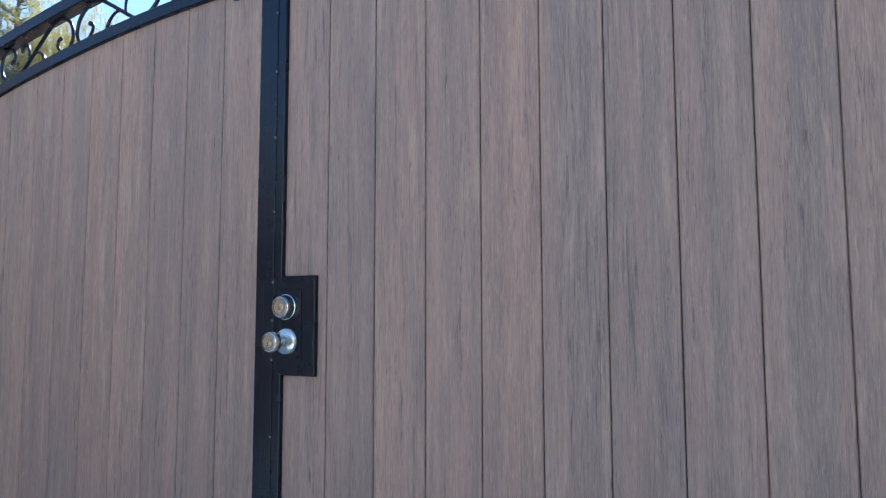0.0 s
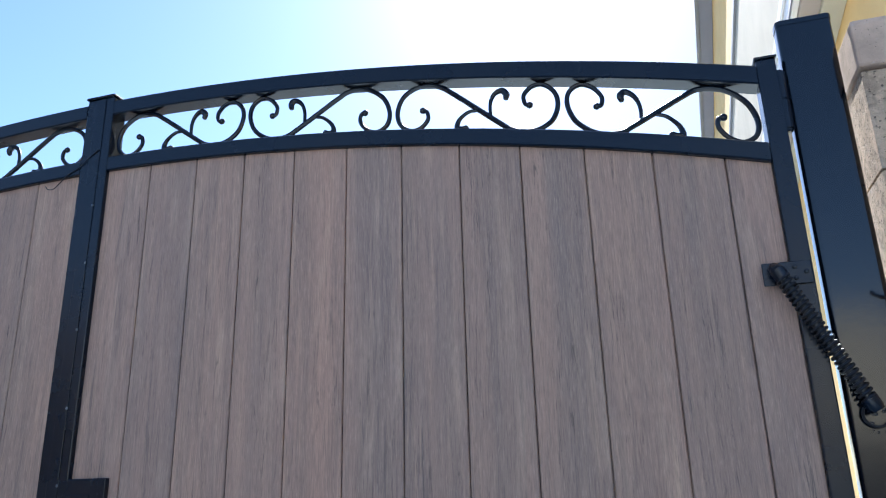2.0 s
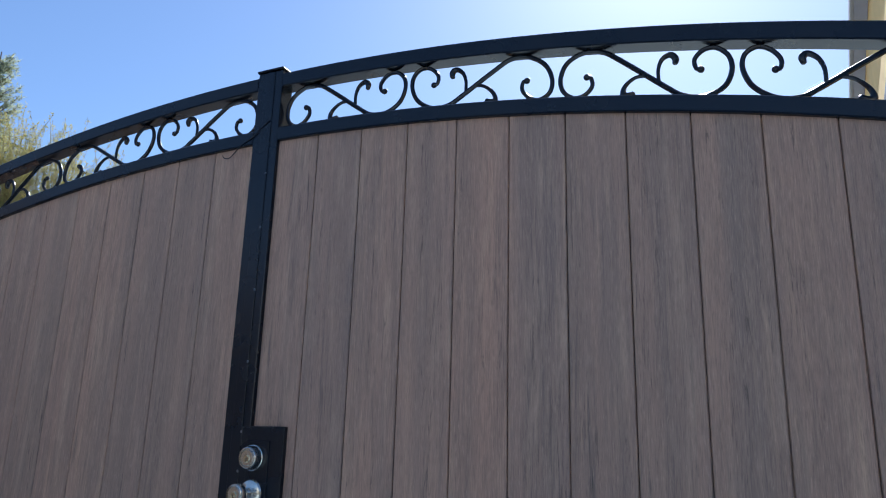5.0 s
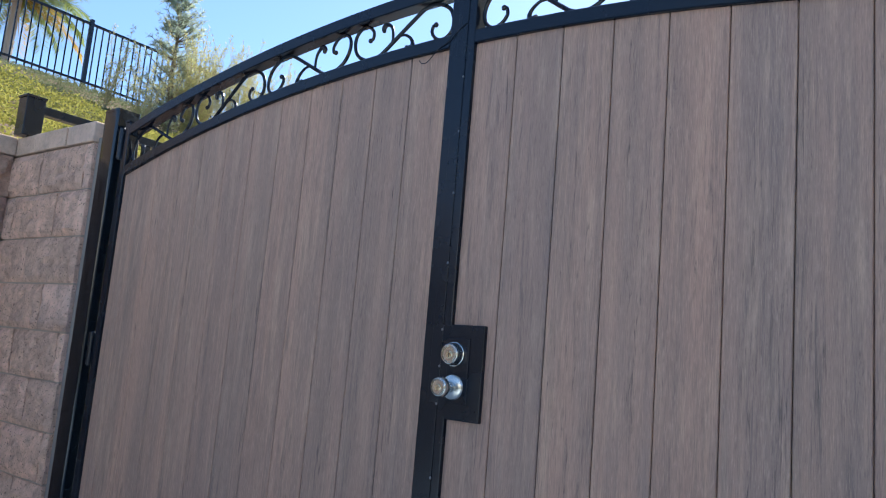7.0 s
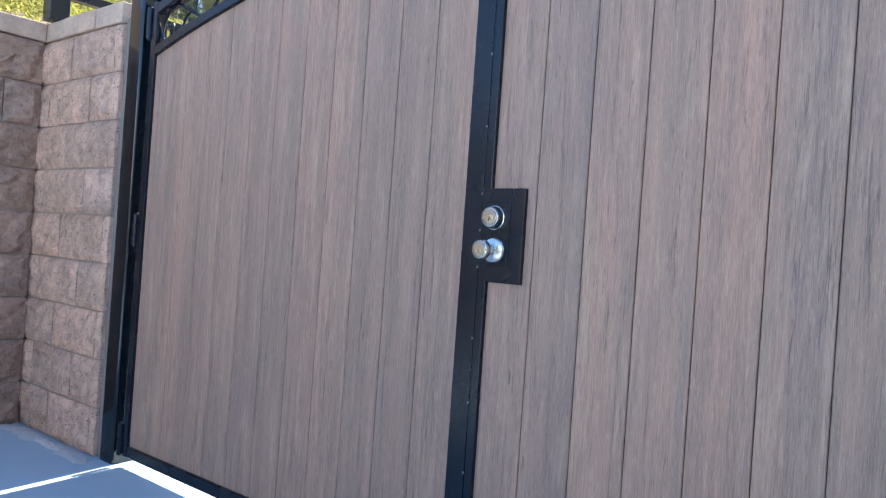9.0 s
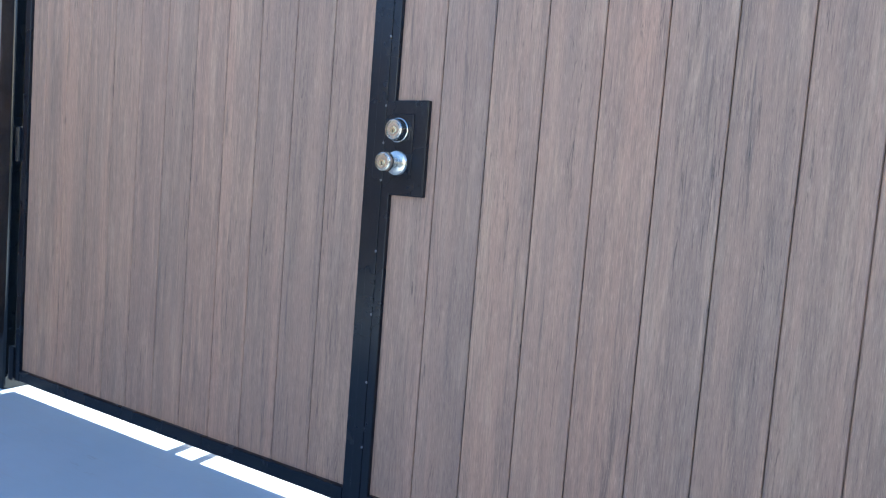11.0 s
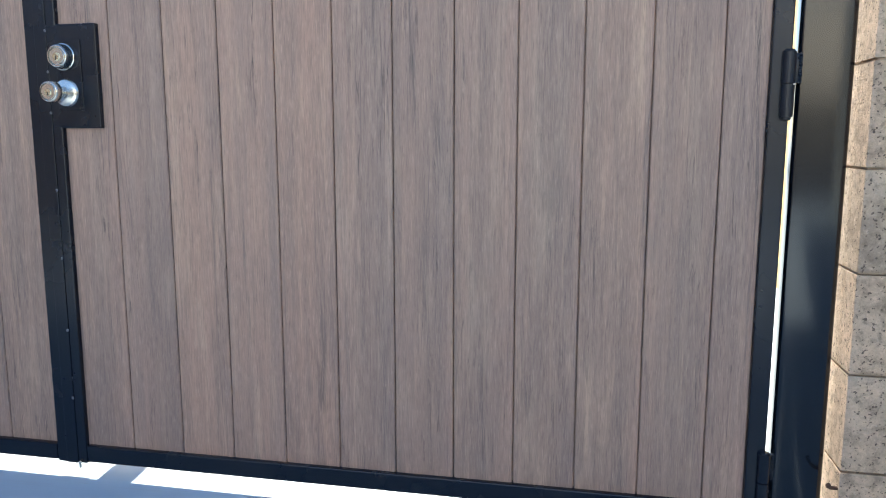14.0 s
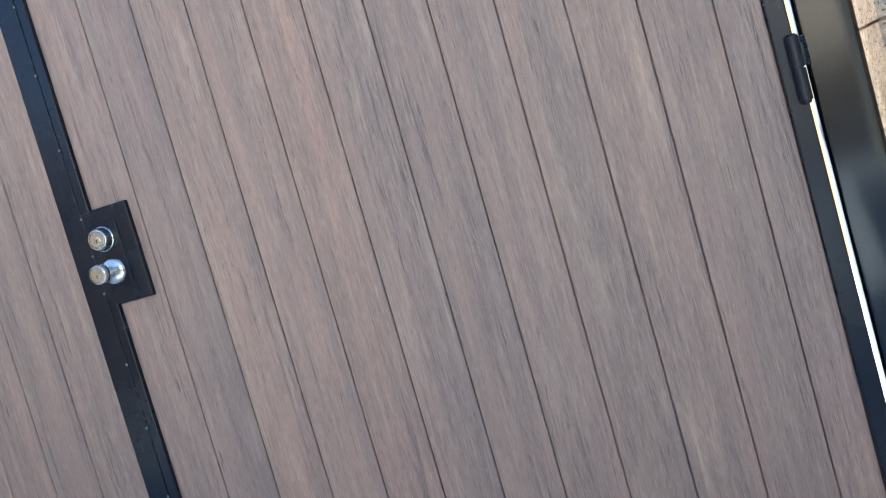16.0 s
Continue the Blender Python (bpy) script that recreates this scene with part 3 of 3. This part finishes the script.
def block_wall(name, m, length, courses, offsets, relief, material, label, thick=0.19, cap=0.09, cap_out=0.012, joint=JOINT, nx=7, nz=4, cap_side=0.0, core_in=0.012):
    """A wall along its own x, its front to -y; each course has its own running-bond offset."""
    wall = new(name)
    bm = boxed(0.010, length - 0.010, core_in, thick, -0.02, courses * COURSE)
    me = bpy.data.meshes.new(name)
    bm.to_mesh(me)
    bm.free()
    me.materials.append(MORTAR)
    core = new("core", me)
    core.parent = wall
    wall.matrix_world = m
    tagged(wall, label, "block wall", kind="structure")
    cache = {}
    rnd = random.Random(len(name) + int(length * 100))
    for c in range(courses):
        x = -offsets[c % len(offsets)]
        while x < length - 0.02:
            a, b = max(0.0, x), min(length, x + MODULE)
            x += MODULE
            if b - a < 0.03:
                continue
            w = round(b - a - joint, 3)
            key = (w, rnd.randrange(3))
            if key not in cache:
                cache[key] = block_mesh("block", w, COURSE - joint, thick - 0.02, relief * 1.25, rnd.random() * 90, max(3, int(nx * w / 0.4)), nz, material)
            ob = new("block", cache[key])
            ob.parent = wall
            ob.location = (a + joint / 2, rnd.uniform(-0.001, 0.001), c * COURSE + joint / 2)
    z = courses * COURSE
    x = -cap_side - (0.305 if cap_side < 0 else 0.0)
    cache = {}
    while x < length - 0.01:
        b = min(length, x + 0.305)
        x = max(x, -0.03)
        w = round(b - x - 0.006, 3)
        if w not in cache:
            bm = boxed(0, w, -cap_out, thick + cap_out, 0, cap, 0.006)
            cm = bpy.data.meshes.new("cap_block")
            bm.to_mesh(cm)
            bm.free()
            cm.materials.append(CAP)
            cache[w] = cm
        ob = new("cap_block", cache[w])
        ob.parent = wall
        ob.location = (x + 0.003, rnd.uniform(-0.0025, 0.0025), z + 0.003)
        x = b
    return wall


PIER = block_wall("wall_pier", pose(-2.860, -0.040, 0), 0.905, 9, (0.373, 0.1665), 0.022, SPLIT,
                  "tan split-face block pier wall with cap blocks", nx=13, nz=7, core_in=0.007, cap_side=-0.054)
# both retaining walls take the block tone with shade coloured in
block_wall("wall_retaining", pose(-2.690, -6.10, 0, 0, 0, 90), 6.05, 9, (0.02, 0.22), 0.030, SPLIT_SHADED, "split-face retaining wall with cap blocks, toned darker for shade", nx=12, nz=7)
block_wall("wall_retaining_rear", pose(-2.690, 0.155, 0, 0, 0, 90), 9.6, 9, (0.20, 0.0), 0.012, SPLIT_SHADED, "split-face retaining wall beyond the gate, toned darker for shade", nx=3, nz=2)
block_wall("wall_right", pose(1.797, -0.055, 0), 3.6, 9, (0.25, 0.05), 0.0045, SMOOTH, "tan speckled block wall with cap blocks beside the house", joint=0.006, cap=0.102, cap_side=0.004)
tagged(finish("grout_fill", boxed(-1.9545, -1.9255, -0.026, 0.07, 0, 1.88, 0.004), GROUT), "rough grey grout between pier and gate post", "grout", kind="structure")


# ---- low rail on the retaining wall ----
def wall_rail():
    r = tagged(empty("wall_rail", (-2.620, -0.04, 1.954)), "low black steel rail standing on the retaining wall", "railing")
    part("post", boxed(-0.045, 0.045, -0.045, 0.045, 0.0, 0.190, 0.004), BLACK, r)
    part("post_cap", boxed(-0.049, 0.049, -0.049, 0.049, 0.1905, 0.203, 0.003), BLACK, r)
    part("rail", boxed(-0.025, 0.025, 0.046, 6.0, 0.125, 0.168, 0.003), BLACK, r)
    for y in (0.62, 2.4, 4.2, 5.95):
        part("baluster", boxed(-0.018, 0.018, y - 0.018, y + 0.018, -0.10, 0.1245, 0.002), BLACK, r)


wall_rail()


# ---- hilltop fence ----
def hill_fence():
    f = tagged(empty("picket_fence", (-11.0, 0, 4.96)), "black iron picket fence along the top of the bank", "fence")
    y0, y1 = -4.4, 12.5
    part("top_rail", boxed(-0.02, 0.02, y0, y1, 1.10, 1.14, 0.004), BLACK, f)
    part("bottom_rail", boxed(-0.018, 0.018, y0, y1, 0.09, 0.125, 0.004), BLACK, f)
    me = None
    k = 0
    y = y0 + 0.02
    while y < y1:
        if me is None:
            bm = boxed(-0.009, 0.009, -0.009, 0.009, -0.02, 1.10)
            me = bpy.data.meshes.new("picket")
            bm.to_mesh(me)
            bm.free()
            me.materials.append(BLACK)
        ob = new("picket", me)
        ob.parent = f
        ob.location = (0, y, 0)
        y += 0.115
    for y in (-3.17, -0.73, 1.71, 4.15, 6.59, 9.03, 11.47):
        part("post", boxed(-0.032, 0.032, y - 0.032, y + 0.032, -0.05, 1.20, 0.004), BLACK, f)


hill_fence()


# ---- plants ----
rng = random.Random(11)


def leaf_quad(bm, p, d, w, l, up=None):
    d = d.normalized()
    s = d.cross(up if up is not None else Vector((rng.uniform(-1, 1), rng.uniform(-1, 1), rng.uniform(-1, 1))))
    if s.length < 1e-4:
        s = Vector((1, 0, 0))
    s = s.normalized() * w / 2
    a, b, c, e = p, p + d * l * 0.45 + s, p + d * l, p + d * l * 0.45 - s
    bm.faces.new([bm.verts.new(q) for q in (a, b, c, e)])


def from_lists(name, verts, faces, material):
    me = bpy.data.meshes.new(name)
    me.from_pydata(verts, [], faces)
    me.materials.append(material)
    return me


def groundcover():
    for name, material, count, region in (("groundcover", COVER, 90000, 0), ("groundcover", COVER_DULL, 70000, 1)):
        verts, faces = [], []
        for i in range(count):
            if region == 0:
                x, y = -2.95 - 4.2 * rng.random() ** 1.1, rng.uniform(-0.8, 6.5)
            else:
                x, y = rng.uniform(-10.35, -5.8), rng.uniform(0.0, 8.0)
            k = noise.noise(Vector((x * 1.1, y * 1.1, 2.0)))
            z = hill_z(x) + 0.02 + max(0, 0.15 + 0.26 * k) * rng.random() ** 0.5 * (1.0 if region == 0 else 0.45)
            if k < -0.45 and rng.random() < 0.6:
                continue
            p = Vector((x, y, z))
            d = Vector((rng.gauss(0, 1), rng.gauss(0, 1), rng.gauss(0.6, 0.7))).normalized()
            s = d.cross(Vector((rng.gauss(0, 1), rng.gauss(0, 1), rng.gauss(0, 1)))).normalized() * rng.uniform(0.004, 0.009)
            l = rng.uniform(0.018, 0.045)
            n = len(verts)
            verts += [p, p + d * l * 0.5 + s, p + d * l, p + d * l * 0.5 - s]
            faces.append((n, n + 1, n + 2, n + 3))
        ob = new(name, from_lists(name, verts, faces, material))
        tagged(ob, "sunlit yellow-green groundcover on the bank" if region == 0 else "dull grey-green groundcover near the hilltop", "groundcover", kind="stuff")


groundcover()


def conifer(at, height, width):
    tree = tagged(empty("conifer", at), "young slender conifer with grey-green needles", "tree")
    bm = bmesh.new()
    tube(bm, [(0.03 * math.sin(k), 0.02 * math.cos(k * 1.3), height * k / 8) for k in range(9)], [0.045 * (1 - k / 8.6) + 0.004 for k in range(9)], 7)
    tips = []
    for i in range(130):
        f = rng.uniform(0.05, 0.98)
        z = height * f
        r = width * (0.25 + 0.75 * (1 - f) ** 0.7) * rng.uniform(0.45, 1.1) * 0.55
        a = rng.uniform(0, 6.283)
        d = Vector((math.cos(a), math.sin(a), rng.uniform(0.15, 0.75)))
        base = Vector((0, 0, z - 0.1))
        tube(bm, [base, base + d * r * 0.5, base + d * r + Vector((0, 0, 0.05))], [0.010, 0.006, 0.003], 5)
        tips.append((base, d, r))
    part("trunk", bm, BARK, tree, smooth=True)
    verts, faces = [], []
    for base, d, r in tips:
        for j in range(11):
            c = base + d * r * rng.uniform(0.25, 1.12) + Vector((rng.gauss(0, 0.03), rng.gauss(0, 0.03), rng.gauss(0.02, 0.03)))
            for q in range(9):
                nd = (d * 0.5 + Vector((rng.gauss(0, 0.7), rng.gauss(0, 0.7), rng.gauss(0.25, 0.6)))).normalized()
                s = nd.cross(Vector((rng.gauss(0, 1), rng.gauss(0, 1), rng.gauss(0, 1)))).normalized() * 0.0045
                l = rng.uniform(0.04, 0.085)
                n = len(verts)
                verts += [c - s, c + s, c + nd * l + s * 0.4, c + nd * l - s * 0.4]
                faces.append((n, n + 1, n + 2, n + 3))
    ob = new("crown", from_lists("crown", verts, faces, NEEDLE))
    ob.parent = tree


conifer((-8.2, 4.05, hill_z(-8.2) - 0.05), 2.35, 1.0)


def wispy_shrub(at, height, spread, stems, label):
    shrub = tagged(empty("wispy_shrub", at), label, "shrub", "wispy shrubs")
    bm = bmesh.new()
    verts, faces = [], []
    for i in range(stems):
        a, lean = rng.uniform(0, 6.283), rng.uniform(0.05, 1.0) * spread
        h = height * rng.uniform(0.45, 1.05)
        pts = []
        for k in range(7):
            f = k / 6
            pts.append(Vector((math.cos(a) * lean * f ** 1.4, math.sin(a) * lean * f ** 1.4, h * f)) + Vector((rng.gauss(0, 0.015), rng.gauss(0, 0.015), 0)))
        tube(bm, pts, [0.008 - 0.001 * k for k in range(7)], 4)
        for j in range(110):
            f = rng.uniform(0.15, 1.0)
            k = min(5, int(f * 6))
            p = pts[k].lerp(pts[k + 1], f * 6 - k)
            side = Vector((rng.gauss(0, 1), rng.gauss(0, 1), rng.gauss(0.6, 0.5))).normalized()
            c = p + side * rng.uniform(0.0, 0.13) * (1.15 - f)
            for q in range(3):
                nd = (side + Vector((rng.gauss(0, 0.6), rng.gauss(0, 0.6), rng.gauss(0.4, 0.5)))).normalized()
                s = nd.cross(Vector((rng.gauss(0, 1), rng.gauss(0, 1), rng.gauss(0, 1)))).normalized() * 0.0036
                l = rng.uniform(0.02, 0.045)
                n = len(verts)
                verts += [c, c + nd * l * 0.5 + s, c + nd * l, c + nd * l * 0.5 - s]
                faces.append((n, n + 1, n + 2, n + 3))
    part("stem_tuft", bm, STEM, shrub, smooth=True)
    ob = new("foliage", from_lists("foliage", verts, faces, WISP))
    ob.parent = shrub


for x, y, h, sp, st in ((-7.6, 3.3, 1.35, 0.55, 10), (-7.7, 4.1, 1.6, 0.6, 52), (-7.5, 4.7, 1.7, 0.6, 56), (-7.3, 5.4, 1.65, 0.6, 26), (-8.3, 3.2, 1.4, 0.5, 9), (-7.2, 6.1, 1.5, 0.6, 18), (-8.2, 4.6, 1.6, 0.6, 40)):
    wispy_shrub((x, y, hill_z(x) - 0.05), h, sp, st, "wispy yellow-green shrub with thin upright stems")


def palm(at, height):
    tree = tagged(empty("palm_tree", at), "small palm with arching green and yellow fronds", "tree")
    bm = bmesh.new()
    tube(bm, [(0.02 * k, 0, height * k / 10) for k in range(11)], [0.10 - 0.003 * k + 0.006 * (k % 2) for k in range(11)], 12)
    part("trunk", bm, PALM_BARK, tree, smooth=True)
    top = Vector((0.2, 0, height))
    for i in range(46):
        a = 2.4 * i
        lift = 1.15 - 1.45 * i / 45
        dry = i > 40
        bm = bmesh.new()
        n, L = 12, rng.uniform(1.15, 1.5)
        out = Vector((math.cos(a), math.sin(a), 0))
        pts = [top]
        for k in range(n):
            ang = lift - (k / n) ** 1.3 * (1.15 if not dry else 0.8)
            pts.append(pts[-1] + (out * math.cos(ang) + Vector((0, 0, math.sin(ang)))) * L / n)
        tube(bm, pts, [0.014 - 0.001 * k for k in range(n + 1)], 4)
        side = out.cross(Vector((0, 0, 1)))
        for k in range(2, n + 1):
            for q in range(4):
                p = pts[k - 1].lerp(pts[k], q / 4)
                along = (pts[k] - pts[k - 1]).normalized()
                for s in (-1, 1):
                    leaf_quad(bm, p, side * s + along * 0.7 + Vector((0, 0, rng.uniform(-0.5, 0.15))), 0.024, 0.34 * (1.1 - 0.6 * abs(k / n - 0.45)), Vector((0, 0, 1)))
        part("frond", bm, FROND_DRY if dry else FROND, tree, "dry yellow hanging frond" if dry else "")


palm((-13.4, 3.80, 4.90), 2.05)


# ---- house beyond the gate ----
def house():
    h = tagged(empty("house", (2.23, 0, 0)), "yellow stucco house side wall with jutting upper storey and gutters", "house")
    h.rotation_euler[2] = radians(-2.6)
    y0, y1 = 0.45, 14.0
    part("lower_wall", boxed(0, 6.5, y0, y1, -0.02, 3.26), STUCCO, h)
    part("upper_wall", boxed(-0.20, 6.5, y0, y1, 3.262, 6.20), STUCCO, h)
    part("stucco_band", boxed(-0.212, -0.2005, y0 - 0.02, y1, 3.30, 4.54, 0.004), SAND, h, "pale sand-textured stucco band")
    part("belt_strip", boxed(-0.232, -0.2005, y0 - 0.02, y1, 4.543, 4.62, 0.004), TRIM_DARK, h, "dark belt strip")
    part("soffit", boxed(-0.10, -0.001, y0 - 0.04, y1, 3.075, 3.26, 0.006), SOFFIT, h, "olive-grey soffit moulding")
    part("eave", boxed(-0.188, -0.1005, y0 - 0.04, y1, 3.09, 3.26, 0.006), EAVE, h, "brown-grey eave board")
    gutter = part("gutter", boxed(-0.218, -0.1885, y0 - 0.04, y1, 3.10, 3.258, 0.006), TRIM_WHITE, h, "white gutter")
    part("gutter_lip", boxed(-0.232, -0.2185, y0 - 0.04, y1, 3.215, 3.275, 0.004), TRIM_WHITE, gutter)
    part("gutter_bead", boxed(-0.226, -0.2185, y0 - 0.04, y1, 3.10, 3.13, 0.002), TRIM_LILAC, gutter)
    part("upper_soffit", boxed(-0.345, -0.2005, y0 - 0.04, y1, 6.14, 6.20, 0.004), TRIM_LILAC, h, "lilac-grey upper soffit")
    part("upper_gutter", boxed(-0.39, -0.3455, y0 - 0.04, y1, 6.12, 6.27, 0.008), TRIM_DARK, h, "grey upper gutter")
    part("roof", boxed(-0.345, 6.6, y0 - 0.04, y1, 6.203, 6.34, 0.02), TRIM_DARK, h, "grey roof edge")


house()


# ---- small things ----
def wall_anchor(at, tilt):
    a = tagged(empty("wall_anchor", at), "bent rusty anchor stub in the block wall edge", "anchor", "wall anchors")
    bm = bmesh.new()
    tube(bm, [(0.004, 0, 0), (-0.012, -0.004, 0.002), (-0.020, -0.012, 0.008 * tilt), (-0.022, -0.022, 0.014 * tilt)], [0.004, 0.004, 0.0035, 0.003], 8)
    part("stub", bm, RUST, a, smooth=True)
    bm = bmesh.new()
    ball(bm, (-0.022, -0.023, 0.015 * tilt), 0.0055, (1, 0.6, 1))
    part("head", bm, RUST, a, smooth=True)


RUST = paint_material("rusty_iron", (0.10, 0.055, 0.035), 0.7, 0.03)
wall_anchor((1.797, -0.035, 1.432), 1)
wall_anchor((1.797, -0.045, 0.165), 1)


def residue():
    """Flattened lumps of spilt mortar along the foot of the pier."""
    r = random.Random(5)
    for i in range(16):
        bm = bmesh.new()
        n = 12
        rad = r.uniform(0.03, 0.10)
        c = bm.verts.new((0, 0, r.uniform(0.006, 0.016)))
        ring = []
        for k in range(n):
            a = 2 * math.pi * k / n
            q = rad * r.uniform(0.6, 1.25)
            ring.append((bm.verts.new((q * 0.6 * math.cos(a), q * 0.38 * math.sin(a), 0.006 + r.uniform(-0.002, 0.004))), bm.verts.new((q * math.cos(a), q * 0.6 * math.sin(a), -0.001))))
        for k in range(n):
            a, b = ring[k], ring[(k + 1) % n]
            bm.faces.new((c, a[0], b[0]))
            bm.faces.new((a[0], a[1], b[1], b[0]))
        ob = finish("mortar_spill", bm, SPILL, smooth=True)
        ob.location = (-2.66 + 0.70 * i / 15, -0.085 + r.uniform(-0.035, 0.012), 0.0)
        tagged(ob, "dried pale mortar spilt at the foot of the pier", "mortar spill", "mortar spills")


SPILL = stucco_material("spilt_mortar", (0.62, 0.60, 0.57), 70)
residue()


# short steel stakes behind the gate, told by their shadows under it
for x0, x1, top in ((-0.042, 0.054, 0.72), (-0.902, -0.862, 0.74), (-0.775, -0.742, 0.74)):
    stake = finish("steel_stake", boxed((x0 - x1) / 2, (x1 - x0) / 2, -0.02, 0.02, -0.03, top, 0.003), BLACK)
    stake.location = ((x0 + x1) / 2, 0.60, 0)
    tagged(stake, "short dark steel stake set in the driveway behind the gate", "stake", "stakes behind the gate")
